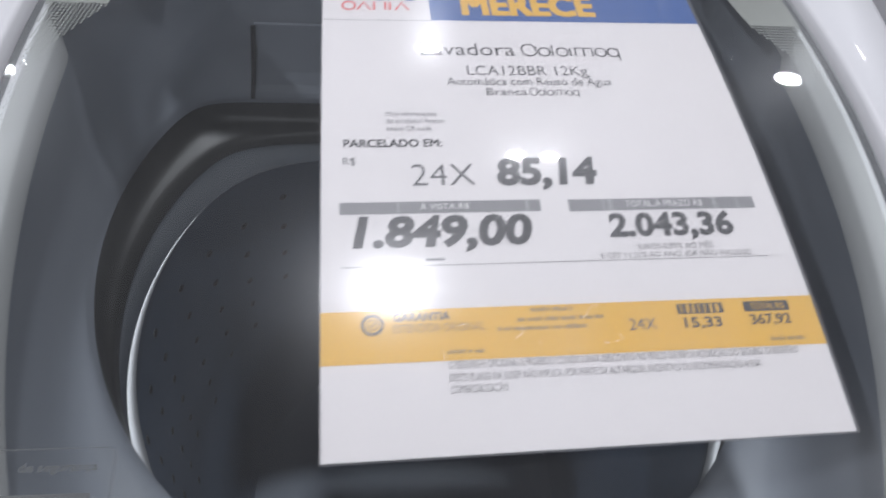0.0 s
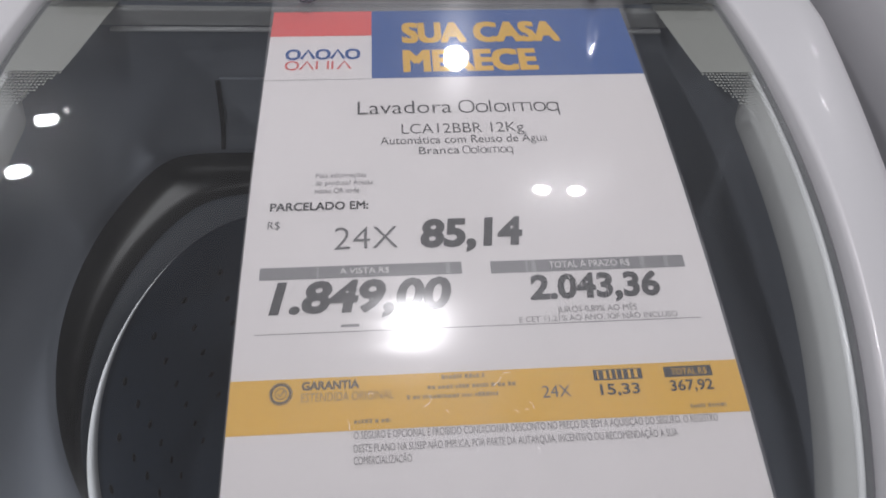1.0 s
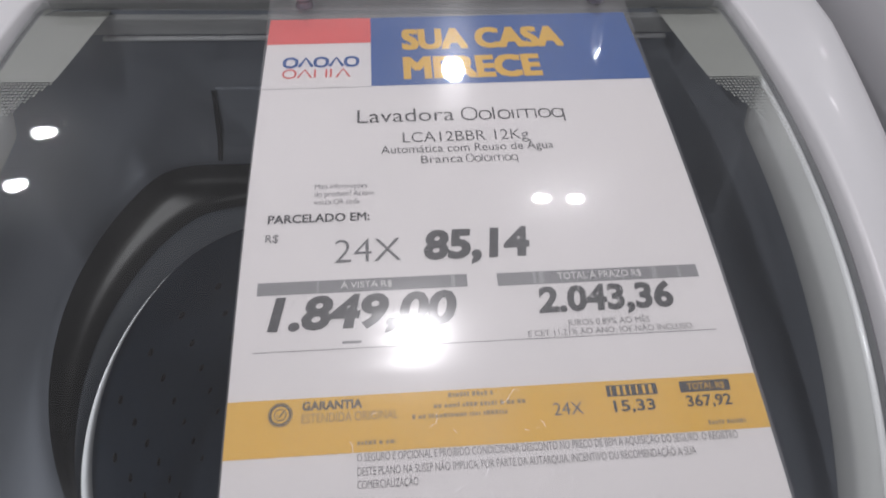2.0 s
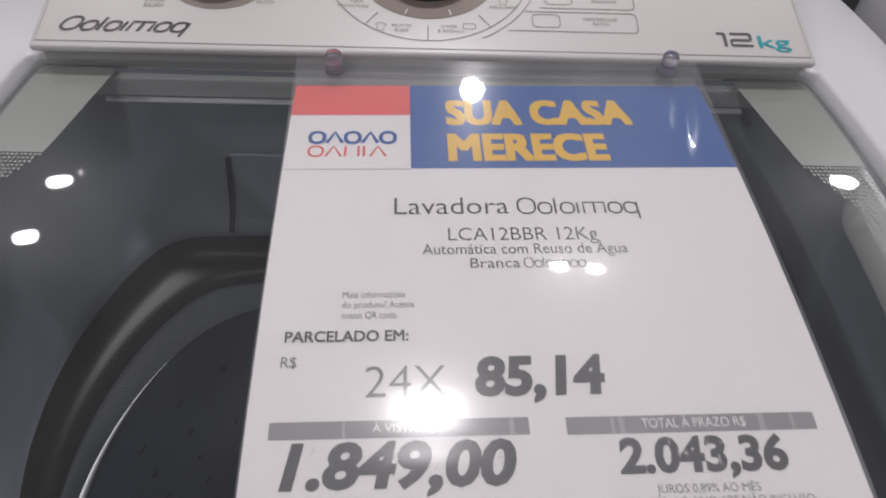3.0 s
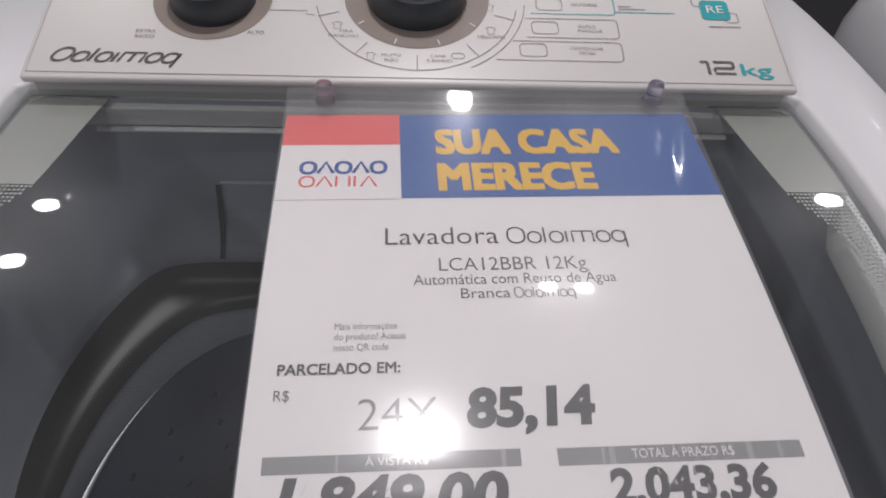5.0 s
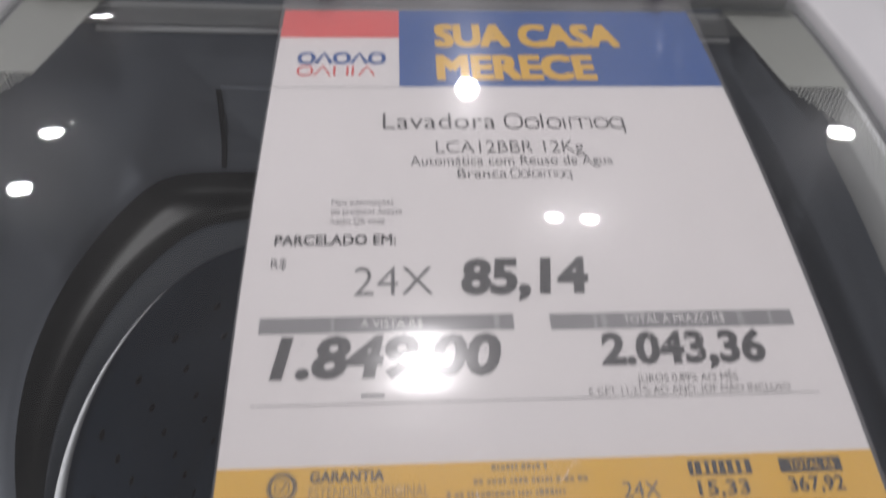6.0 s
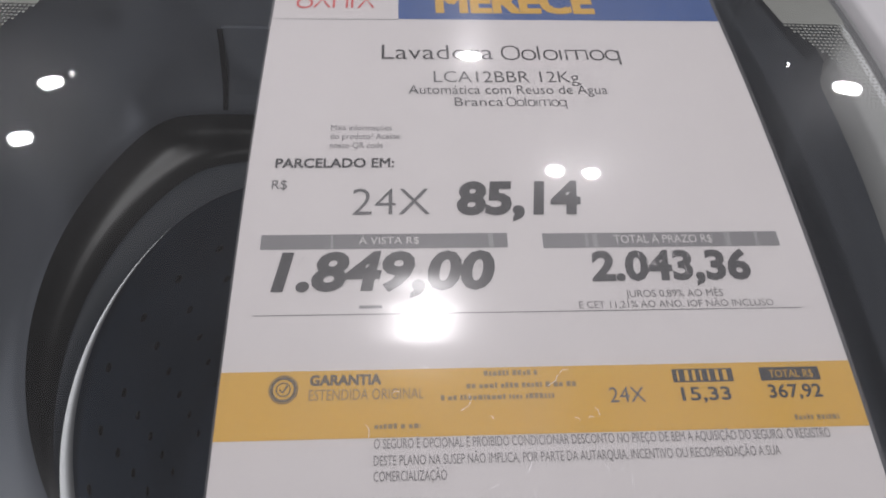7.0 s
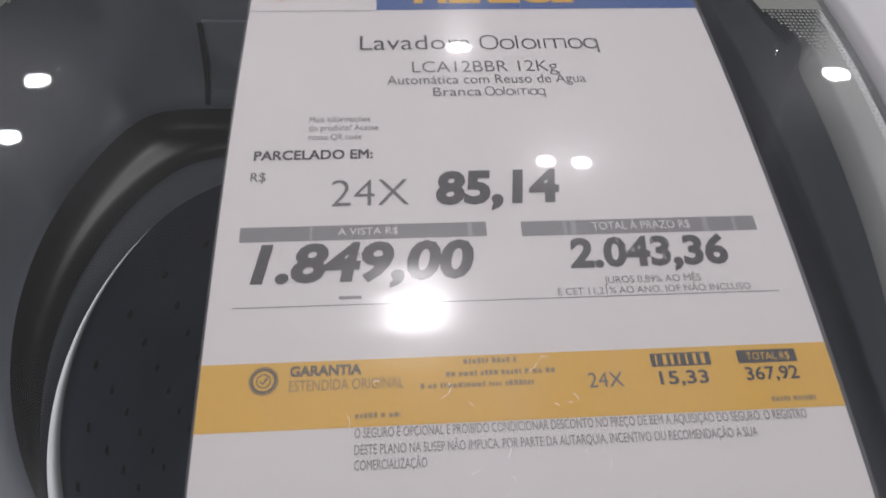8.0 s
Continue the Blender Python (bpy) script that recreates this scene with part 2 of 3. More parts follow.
# ---- the shop ----
HALF = 4.5
tagged(part("floor", box(-HALF, HALF, -HALF, HALF, -0.1, 0.0), FLOORM, None, "pale polished shop floor tiles"), category="floor", kind="structure")
tagged(part("ceiling", box(-HALF, HALF, -HALF, HALF, CEIL, CEIL + 0.1), CEILM, None, "plain painted shop ceiling with downlights"), category="ceiling", kind="structure")
for nm, b in (("wall_north", (-HALF, HALF, HALF, HALF + 0.1)), ("wall_south", (-HALF, HALF, -HALF - 0.1, -HALF)), ("wall_west", (-HALF - 0.1, -HALF, -HALF, HALF)), ("wall_east", (HALF, HALF + 0.1, -HALF, HALF))):
    tagged(part(nm, box(*b, 0.0, CEIL), WALLM, None, "plain painted shop wall"), category="wall", kind="structure")


# charcoal sheet added so the floor behind and between the machines stays dark
DARKFLOORM = mat("added_dark_floor", (0.030, 0.030, 0.033), 0.9, grain=0.4, scale=250, bump=0.6)
tagged(part("dark_floor_sheet", box(-1.8, 2.4, -1.3, 3.4, 0.0, 0.012, 0.004), DARKFLOORM, None, "dark sheet added on the floor to darken the gaps round the appliances"), category="mat")


def ceiling_light(x, y, r):
    ob = part("ceiling_light", revolve([(r * 1.02, -0.001), (r * 1.05, -0.012), (r * 1.25, -0.010), (r * 1.32, 0.0)], 0, 0, 0, 40), LAMPM, None, "", True)
    ob.matrix_world = pose(x, y, CEIL)
    return tagged(ob, "round white recessed ceiling downlight or added lamp, switched on", "ceiling light", "ceiling downlights")


for lx, ly, lr, watts in LIGHTS:
    ceiling_light(lx, ly, lr)


# ---- washing machine ----
BACK, MID = 0.0215, (0.0, -0.13)


def half_width(y):
    if y > -0.1:
        return 0.2135 - 0.006 * max(0.0, (y + 0.1) / 0.1215) ** 2
    return 0.2135 * max(0.0, 1 - (min(1.0, (-0.1 - y) / 0.39)) ** 2.2) ** 0.5



def lid_edge(angle):
    """Distance from MID to the lid's edge in that direction."""
    c, s = math.cos(angle), math.sin(angle)
    lo, hi = 0.0, 0.5
    for _ in range(40):
        m = (lo + hi) / 2
        x, y = MID[0] + m * c, MID[1] + m * s
        inside = y < BACK and y > -0.49 and abs(x) < half_width(y)
        lo, hi = (m, hi) if inside else (lo, m)
    return lo


def bound(angle):
    """Distance from MID to the machine's outer edge."""
    c, s = math.cos(angle), math.sin(angle)
    far = 9.0
    if abs(c) > 1e-6:
        far = min(far, 0.276 / abs(c))
        if MID[1] + far * s < 0:
            far = min(far, (0.276 + 0.11 * MID[1]) / (abs(c) - 0.11 * s))
    if s > 1e-6:
        far = min(far, (0.20 - MID[1]) / s)
    if s < -1e-6:
        far = min(far, (0.52 + MID[1]) / -s)
    return far


def tub_edge(angle):
    s = max(0.0, math.sin(angle))
    return ((1 / 0.2073) ** 22 + (s / 0.1285) ** 22) ** (-1 / 22)


ANG = [2 * math.pi * (i + 0.5) / 220 for i in range(220)]


def ring(radius, height):
    """A ring about MID; radius and height may depend on direction and place."""
    out = []
    for a in ANG:
        r = radius(a)
        x, y = MID[0] + r * math.cos(a), MID[1] + r * math.sin(a)
        out.append((x, y, TOP + height(x, y)))
    return out


washer = tagged(new("washing_machine"), "white top-loading washing machine with a bowed clear glass lid", "washing machine")

# white top frame round the lid, with the outer skirt
frame_bm = loft([
    ring(lambda a: lid_edge(a) - 0.003, lambda x, y: bow(y) - 0.026),
    ring(lambda a: lid_edge(a) - 0.002, lambda x, y: bow(y) - 0.010),
    ring(lambda a: lid_edge(a) + 0.0005, lambda x, y: bow(y) - 0.0085),
    ring(lambda a: lid_edge(a) + 0.0050, lambda x, y: bow(y) - 0.0085),
    ring(lambda a: lid_edge(a) + 0.0062, lambda x, y: bow(y) - 0.002),
    ring(lambda a: lid_edge(a) + 0.0075, lambda x, y: bow(y) - 0.0005),
    ring(lambda a: lid_edge(a) + 0.0095, lambda x, y: bow(y) + 0.0003),
    ring(lambda a: lid_edge(a) * 0.5 + bound(a) * 0.5, lambda x, y: bow(y) + 0.0003),
    ring(lambda a: bound(a) - 0.012, lambda x, y: bow(y) - 0.0005),
    ring(lambda a: bound(a) - 0.006, lambda x, y: bow(y) - 0.003),
    ring(lambda a: bound(a) - 0.002, lambda x, y: bow(y) - 0.008),
    ring(lambda a: bound(a), lambda x, y: bow(y) - 0.015),
    ring(lambda a: bound(a), lambda x, y: -0.10),
])
part("top_frame", frame_bm, WHITE, washer, "glossy white moulded top frame", True)
body_rings = [[(a, b, z) for a, b in round_rect(-w, w, -0.520 + 0.268 - w, 0.200 - 0.268 + w, 0.012, 6)] for w, z in ((0.236, TOP - 0.10), (0.236, 0.04), (0.232, 0.032), (0.240, 0.032), (0.2415, 0.04), (0.2415, TOP - 0.092), (0.236, TOP - 0.092))]
part("body", loft(body_rings), WHITE, washer, "white sheet-steel cabinet", True)
for fx in (-0.20, 0.20):
    for fy in (-0.46, 0.15):
        part("foot", revolve([(0.001, 0.0), (0.02, 0.0), (0.02, 0.012), (0.012, 0.021), (0.001, 0.021)], fx, fy, 0.012, 24), BLACK, washer)

# dark collar that leads down to the tub
def soft_edge(angle):
    """The lid's edge with its corners rounded off, for the moulding below."""
    return min(lid_edge(angle), sum(lid_edge(angle + radians(3 * k)) for k in range(-6, 7)) / 13)


def deep(f, front=None):
    """Part of the way from the tub's opening to the lid's edge; front: the share on the wide shelf at the front."""
    def radius(a):
        share = f + ((f if front is None else front) - f) * max(0.0, -math.sin(a)) ** 0.5
        edge = lid_edge(a) + (soft_edge(a) - lid_edge(a)) * min(1.0, 8 * (1 - share))
        return tub_edge(a) + (edge - 0.0035 - tub_edge(a)) * share
    return radius


collar_bm = loft([
    ring(deep(1.0), lambda x, y: (bow(y) - 0.026) if y < -0.02 else (-0.026 + 0.018 * min(1, (y + 0.02) / 0.03))),
    ring(deep(0.985, 0.99), lambda x, y: -0.028 if y > -0.34 else bow(y) - 0.0275),
    ring(deep(0.93, 0.97), lambda x, y: -0.058),
    ring(deep(0.80, 0.93), lambda x, y: -0.084),
    ring(deep(0.60, 0.86), lambda x, y: -0.098),
    ring(deep(0.35, 0.72), lambda x, y: -0.107),
    ring(deep(0.22, 0.45), lambda x, y: -0.1115),
    ring(deep(0.12, 0.20), lambda x, y: -0.1142),
    ring(deep(0.05, 0.08), lambda x, y: -0.1165),
    ring(deep(0.0), lambda x, y: -0.1195),
    ring(lambda a: tub_edge(a) - 0.001, lambda x, y: -0.124),
    ring(lambda a: tub_edge(a) + 0.004, lambda x, y: -0.130),
])
collar = part("collar", collar_bm, GREY, washer, "dark grey plastic collar inside the opening", True)
part("rear_gasket", box(-0.2045, 0.2045, 0.0150, 0.0212, TOP - 0.0235, TOP - 0.0112, 0.001, 2), LIPM, collar, "grey rear gasket")
# white colour stands in for the highlight along the ledge
part("ledge", box(-0.1775, 0.1775, 0.0128, 0.0165, TOP - 0.0266, TOP - 0.0248, 0.0006, 2), WHITE, collar, "ledge edge, white for the highlight along it")


def seam_strip(points, width, depth=0.0012):
    """A thin raised bead along points (x, y, z) on the back wall."""
    bm = bmesh.new()
    rows = []
    for x, y, z in points:
        rows.append([bm.verts.new((x + dx, y + dy, TOP + z)) for dx, dy in ((-width, 0), (-width, -depth), (width, -depth), (width, 0))])
    for a, b in zip(rows, rows[1:]):
        for i in range(3):
            bm.faces.new((a[i], a[i + 1], b[i + 1], b[i]))
    return bm


part("dispenser_seam", seam_strip([(-0.1188, 0.0110, -0.0645), (-0.1198, 0.0102, -0.075), (-0.1212, 0.0091, -0.086), (-0.1228, 0.0062, -0.102), (-0.1238, 0.0026, -0.111), (-0.1244, -0.0006, -0.1155), (-0.1250, -0.0024, -0.1195)], 0.0016), SEAM, collar, "dark joint of the dispenser drawer")
part("dispenser_drawer", loft([[(x, y - 0.0003, TOP + z) for x in (-0.1180, 0.118)] + [(x, y + 0.002, TOP + z) for x in (0.118, -0.1180)] for y, z in ((0.0110, -0.0645), (0.0102, -0.075), (0.0091, -0.086), (0.0062, -0.102), (0.0026, -0.111), (-0.0006, -0.1155), (-0.0022, -0.1190))], True, True), GREY, collar, "grey plastic dispenser drawer front")

# tub with its balance ring
HUB, TUB_R = (0.0, -0.180), 0.1868
DRAIN = [(126.5, -0.200, 0.038, 4), (138.6, -0.203, 0.037, 5), (149.8, -0.196, 0.038, 5), (160.8, -0.191, 0.035, 6), (173.3, -0.181, 0.031, 6), (184.0, -0.194, 0.031, 6), (195.5, -0.185, 0.031, 6), (207.0, -0.190, 0.031, 6)]


def drop_ring(f, z, out=0.0):
    """A ring part of the way from the collar's opening to the tub's mouth."""
    pts = []
    for a in ANG:
        r = tub_edge(a) + out
        p = Vector((MID[0] + r * math.cos(a), MID[1] + r * math.sin(a)))
        d = p - Vector(HUB)
        d.normalize()
        q = Vector(HUB) + d * ((1 / TUB_R) ** 10 + (max(0.0, d.y) / 0.152) ** 10) ** -0.1
        m = p.lerp(q, f)
        pts.append((m.x, m.y, TOP + z))
    return pts


ROLL = ((0.0, -0.1222, 0.001), (0.03, -0.1258), (0.07, -0.1292), (0.12, -0.1324), (0.18, -0.1351), (0.25, -0.1369), (0.32, -0.1380), (0.39, -0.1389), (0.45, -0.1399), (0.50, -0.1413), (0.54, -0.1431), (0.575, -0.1458), (0.59, -0.1472))
FLANGE = ((0.585, -0.1474), (0.60, -0.1469), (0.63, -0.1467), (0.68, -0.1469), (0.76, -0.1477), (0.84, -0.1487), (0.92, -0.1500), (1.0, -0.1517))
balance_ring = part("balance_ring", loft([drop_ring(0, -0.121, 0.006)] + [drop_ring(*q) for q in ROLL]), BLACK, washer, "black glossy balance ring of the tub", True)
part("flange", loft([drop_ring(*q) for q in FLANGE]), FLANGEM, balance_ring, "dark slate inner flange", True)

# mouth's highlight, built as a bright lip that thins out towards the back
bm, rows = bmesh.new(), []
for i in range(141):
    a = radians(145 + 250 * i / 140)
    k = min(1.0, min(i, 140 - i) / 32) ** 1.2
    rows.append([bm.verts.new((HUB[0] + r * math.cos(a), HUB[1] + r * math.sin(a), TOP + z)) for r, z in ((0.1866 + 0.0004 * k, -0.1516 + 0.0004 * k), (0.1866 - 0.0019 * k, -0.1516 - 0.0002 * k), (0.1866 - 0.0038 * k, -0.1516 - 0.0012 * k), (0.1866 - 0.0050 * k, -0.1516 - 0.0024 * k), (0.1866 - 0.0055 * k, -0.1516 - 0.0044 * k))])
for p, q in zip(rows, rows[1:]):
    for n in range(4):
        bm.faces.new((p[n], q[n], q[n + 1], p[n + 1]))
part("ring_highlight_lip", bm, LIPSTEEL, washer, "bright satin lip shaped as the highlight on the mouth's edge", True)
tub = part("tub", revolve([(0.1867, -0.1517), (0.1850, -0.1600), (0.1855, -0.54), (0.170, -0.57), (0.10, -0.585), (0.001, -0.59)], *HUB, TOP, 96), TUBM, washer, "dark slate plastic wash tub with drain holes", True)
hole_bm = revolve([(0.0001, 0.0), (0.0030, 0.0), (0.0034, -0.0012)], 0, 0, 0, 10)
hole_me = bpy.data.meshes.new("drain_hole")
hole_bm.to_mesh(hole_me)
hole_bm.free()
hole_me.materials.append(HOLE)
for angle, z0, dz, count in DRAIN:
    for i in range(count):
        z = z0 - dz * i
        r = 0.1850 + 0.0005 * (-z - 0.160) / 0.380 - 0.0006
        a = radians(angle + 1.2 * i)
        ob = new("drain_hole", hole_me)
        ob.parent = tub
        ob.matrix_basis = Matrix.Translation((HUB[0] + r * math.cos(a), HUB[1] + r * math.sin(a), TOP + z)) @ Matrix.Rotation(a, 4, "Z") @ Matrix.Rotation(radians(-90), 4, "Y")

# glass lid
lid_bm = bmesh.new()
ROWN, COLN = 56, 12
for dz, flip in ((-0.0022, False), (-0.0062, True)):
    g = []
    for j in range(ROWN + 1):
        y = BACK - (BACK + 0.4895) * math.sin(math.pi / 2 * j / ROWN) ** 1.15
        w = half_width(y)
        g.append([lid_bm.verts.new((w * (2 * i / COLN - 1), y, TOP + bow(y) + dz)) for i in range(COLN + 1)])
    for j in range(ROWN):
        for i in range(COLN):
            q = (g[j][i], g[j + 1][i], g[j + 1][i + 1], g[j][i + 1])
            lid_bm.faces.new(q[::-1] if flip else q)
    if not flip:
        top_grid = g
    else:
        for j in range(ROWN):
            lid_bm.faces.new((top_grid[j][0], g[j][0], g[j + 1][0], top_grid[j + 1][0]))
            lid_bm.faces.new((top_grid[j][-1], top_grid[j + 1][-1], g[j + 1][-1], g[j][-1]))
        for i in range(COLN):
            lid_bm.faces.new((top_grid[0][i], top_grid[0][i + 1], g[0][i + 1], g[0][i]))
lid = part("lid", lid_bm, GLASS, washer, "clear bowed glass lid with grey printed corners", True)
lid.visible_shadow = False


def on_lid(co, dz=-0.0066):
    return Vector((co.x, co.y, TOP + bow(co.y) + dz + co.z))


# printed grey corners and their halftone dots on the lid's underside
def frit_inner(y):
    s = (0.021 - y) / 0.071
    return 0.1668 + 0.0128 * s + 0.0010 * s ** 6


for side in (-1, 1):
    bm = bmesh.new()
    n = 14
    rows = []
    for j in range(n + 1):
        y = 0.0212 - j * (0.0212 + 0.0505) / n
        rows.append((bm.verts.new((side * frit_inner(y), y, 0)), bm.verts.new((side * (half_width(y) - 0.0004), y, 0))))
    for a, b in zip(rows, rows[1:]):
        bm.faces.new((a[0], a[1], b[1], b[0]) if side < 0 else (a[0], b[0], b[1], a[1]))
    part("printed_corner", bend(bm, on_lid), FRIT, lid, "solid grey print on the glass")
    bm = bmesh.new()
    j = 0
    y = -0.0520
    while y > -0.145:
        fade = (y + 0.145) / 0.093
        r = 0.00088 * (0.35 + 0.65 * fade)
        x = min(0.1815 + 0.60 * (-0.052 - y), half_width(y) - 0.0115) + (0.00105 if j % 2 else 0.0)
        while x < half_width(y) - 0.0015:
            vs = [bm.verts.new((side * (x + r * math.cos(k * math.pi / 3)), y + r * math.sin(k * math.pi / 3), 0)) for k in range(6)]
            bm.faces.new(vs if side > 0 else vs[::-1])
            x += 0.0021
        y -= 0.0025
        j += 1
    tagged(part("halftone_dots", bend(bm, on_lid), FRIT, lid, "grey halftone dots fading out"), kind="stuff")

bm = stroke(round_rect(-0.205, -0.1335, -0.318, -0.2885, 0.003), 0.0004, True)
label = part("safety_label", bend(bm, on_lid), INK2, lid, "faint outlined safety label")
part("label_text", bend(text_mesh("de segurança", -0.166, -0.139, -0.2965, 0.0032, bold=0.0001), on_lid), INK2, label)
part("label_text", bend(rect(-0.19, -0.140, -0.3062, -0.3040), on_lid), INK2, label)



def edge_strip(profile, a0, a1, n=150):
    """A strip along the lid's edge from angle a0 to a1; profile: distance from the edge, height against the bow."""
    bm, rows = bmesh.new(), []
    for i in range(n + 1):
        a = radians(a0 + (a1 - a0) * i / n)
        k = min(1.0, 45 * min(i, n - i) / n)
        row = []
        for d, z in profile:
            r = lid_edge(a) + (d * k if d < -0.003 else d)
            x, y = MID[0] + r * math.cos(a), MID[1] + r * math.sin(a)
            row.append(bm.verts.new((x, y, TOP + bow(y) + z)))
        rows.append(row)
    for p, q in zip(rows, rows[1:]):
        for j in range(len(profile) - 1):
            bm.faces.new((p[j], p[j + 1], q[j + 1], q[j]))
    return bm


part("inner_rim", edge_strip(((-0.0022, -0.0090), (-0.0050, -0.0104), (-0.0095, -0.0125), (-0.0112, -0.0145), (-0.0116, -0.0270)), 159, 381), RIMM, washer, "pale grey moulded rim under the glass", True)
# grey strip paints the shade of the recessed channel between glass and frame
part("lid_gap", edge_strip(((0.0008, -0.0080), (0.0046, -0.0078)), 137, 403), GAPSHADEM, washer, "grey strip for the shade in the gap round the lid", True)

# control console
TILT = radians(9)
CON0 = Vector((0, 0.019, TOP + 0.008))
ALONG, UPON = Vector((0, math.cos(TILT), math.sin(TILT))), Vector((0, -math.sin(TILT), math.cos(TILT)))


def on_console(co, lift=0.0003):
    return CON0 + Vector((co.x, 0, 0)) + ALONG * co.y + UPON * (co.z + lift)


console_bm = box(-0.2068, 0.2068, -0.003, 0.165, -0.0050, 0.0, 0.0020, 3)
bend(console_bm, lambda co: on_console(co, 0.0))
console = part("console", console_bm, PANEL, washer, "pearl white control console with printed programme dial", True)
base_bm = box(-0.2050, 0.2050, 0.0, 1.0, 0.0, 1.0)
for v in base_bm.verts:
    y = 0.0238 + 0.143 * v.co.y
    v.co = Vector((v.co.x, y, TOP - 0.035 if v.co.z < 0.5 else TOP + 0.003 + (y - 0.019) * math.tan(TILT)))
part("console_base", base_bm, LIPM, washer, "mid-grey recessed lip under the console")
part("console_seam", bend(stroke([(-0.2040, 0.16), (-0.2040, 0.0008), (0.2040, 0.0008), (0.2040, 0.16)], 0.0006), on_console), LINE, console)


def knob(cx, cy, r, height):
    prof = [(r * 1.0, 0.0), (r * 1.01, 0.004), (r * 0.97, height * 0.62), (r * 0.93, height * 0.80), (r * 0.86, height * 0.84), (r * 0.84, height * 0.80), (r * 0.80, height * 0.82), (r * 0.55, height * 0.90), (0.0005, height * 0.92)]
    bm = revolve(prof, cx, cy, 0, 64)
    ob = part("control_knob", bend(bm, lambda co: on_console(co, 0.0)), KNOB, console, "dark slate rotary knob", True)
    grip = box(cx - 0.004, cx + 0.004, cy - r * 0.8, cy + r * 0.8, height * 0.78, height * 1.12, 0.0015, 2)
    part("grip", bend(grip, lambda co: on_console(co, 0.0)), KNOB, ob)


def disc(cx, cy, r, n=64):
    return fill([(cx + r * math.cos(2 * math.pi * i / n), cy + r * math.sin(2 * math.pi * i / n)) for i in range(n)])


for cx, cy, rr, kr, kh in ((-0.1160, 0.0590, 0.0330, 0.0240, 0.021), (-0.0012, 0.0640, 0.0415, 0.0285, 0.022)):
    part("dial_ring", bend(disc(cx, cy, rr), on_console), TAUPE, console, "taupe dial ring")
    knob(cx, cy, kr, kh)
DX, DY = -0.0012, 0.0640


def arc(r, a0, a1, n=48, cx=DX, cy=DY):
    return [(cx + r * math.cos(radians(a0 + (a1 - a0) * i / n)), cy + r * math.sin(radians(a0 + (a1 - a0) * i / n))) for i in range(n + 1)]


def printed(bm, material=LINE, lift=0.0004, name="panel_print"):
    return part(name, bend(bm, lambda co: on_console(co, lift)), material, console)


printed(stroke(arc(0.0575, 190, 350), 0.0005))
printed(stroke(arc(0.0620, 298, 355), 0.0005))
printed(stroke([(-0.088, 0.0500), (-0.063, 0.0500), (-0.063, 0.0470), (-0.0585, 0.0470)], 0.0005))
for a in (270, 234, 306, 198, 342):
    printed(stroke([(DX + r * math.cos(radians(a)), DY + r * math.sin(radians(a))) for r in (0.0465, 0.0575)], 0.0005))
for a in (252, 288, 216, 324, 180, 0):
    printed(stroke([(DX + r * math.cos(radians(a)), DY + r * math.sin(radians(a))) for r in (0.0365, 0.0405)], 0.0007), PAPER, 0.0006)
for body, u0, u1, v0, h in (
    ("EXTRA", -0.1535, -0.1430, 0.0302, 0.0026), ("BAIXO", -0.1535, -0.1432, 0.0262, 0.0026), ("ALTO", -0.0942, -0.0850, 0.0308, 0.0026),
    ("TIRA", -0.0445, -0.0365, 0.0335, 0.0022), ("MANCHAS", -0.0500, -0.0335, 0.0300, 0.0022),
    ("MUITO", -0.0205, -0.0100, 0.0160, 0.0022), ("SUJO", -0.0190, -0.0115, 0.0126, 0.0022),
    ("CAMA", 0.0060, 0.0145, 0.0160, 0.0022), ("E BANHO", 0.0042, 0.0178, 0.0126, 0.0022), ("DELICADO", 0.0325, 0.0478, 0.0315, 0.0022),
    ("DUPLO", 0.0905, 0.1000, 0.0412, 0.0022), ("ENXÁGUE", 0.0895, 0.1035, 0.0378, 0.0022),
    ("CENTRIFUGAR", 0.0835, 0.1025, 0.0240, 0.0022), ("EXTRA", 0.0885, 0.0975, 0.0206, 0.0022), ("REUTILIZAR", 0.0880, 0.1035, 0.0590, 0.0022),
):
    printed(text_mesh(body, u0, u1, v0, h), LINE, name="panel_lettering")
# small garment signs
for gx, gy in ((-0.0455, 0.0395), (-0.0265, 0.0165), (0.0400, 0.0378), (0.0400, 0.0560)):
    printed(stroke([(gx - 0.003, gy + 0.001), (gx - 0.0012, gy + 0.0022), (gx + 0.0012, gy + 0.0022), (gx + 0.003, gy + 0.001), (gx + 0.0018, gy + 0.0002), (gx + 0.0018, gy - 0.003), (gx - 0.0018, gy - 0.003), (gx - 0.0018, gy + 0.0002)], 0.0004, True))
printed(stroke(round_rect(0.0175, 0.0245, 0.0155, 0.0195, 0.0018), 0.0004, True))
# option boxes
for n, (b0, b1, x0) in enumerate(((0.0155, 0.0300, 0.0520), (0.0330, 0.0480, 0.0600), (0.0520, 0.0670, 0.0640))):
    colour = TEAL if n == 2 else LINE
    printed(stroke([(x0 - 0.010 if n == 0 else x0, b0), *round_rect(x0, 0.1130, b0, b1, 0.003)[18:24], *round_rect(x0, 0.1130, b0, b1, 0.003)[:6], (x0, b1)], 0.0005), colour)
    printed(stroke(round_rect(x0 + 0.0035, x0 + 0.0185, b0 + 0.003, b0 + 0.0125, 0.0025), 0.0005, True))
printed(stroke([(0.113, 0.0545), (0.148, 0.0545)], 0.0006), TEAL)
printed(rect(0.1155, 0.123, 0.0590, 0.0597))
printed(rect(0.1155, 0.131, 0.0568, 0.0575))
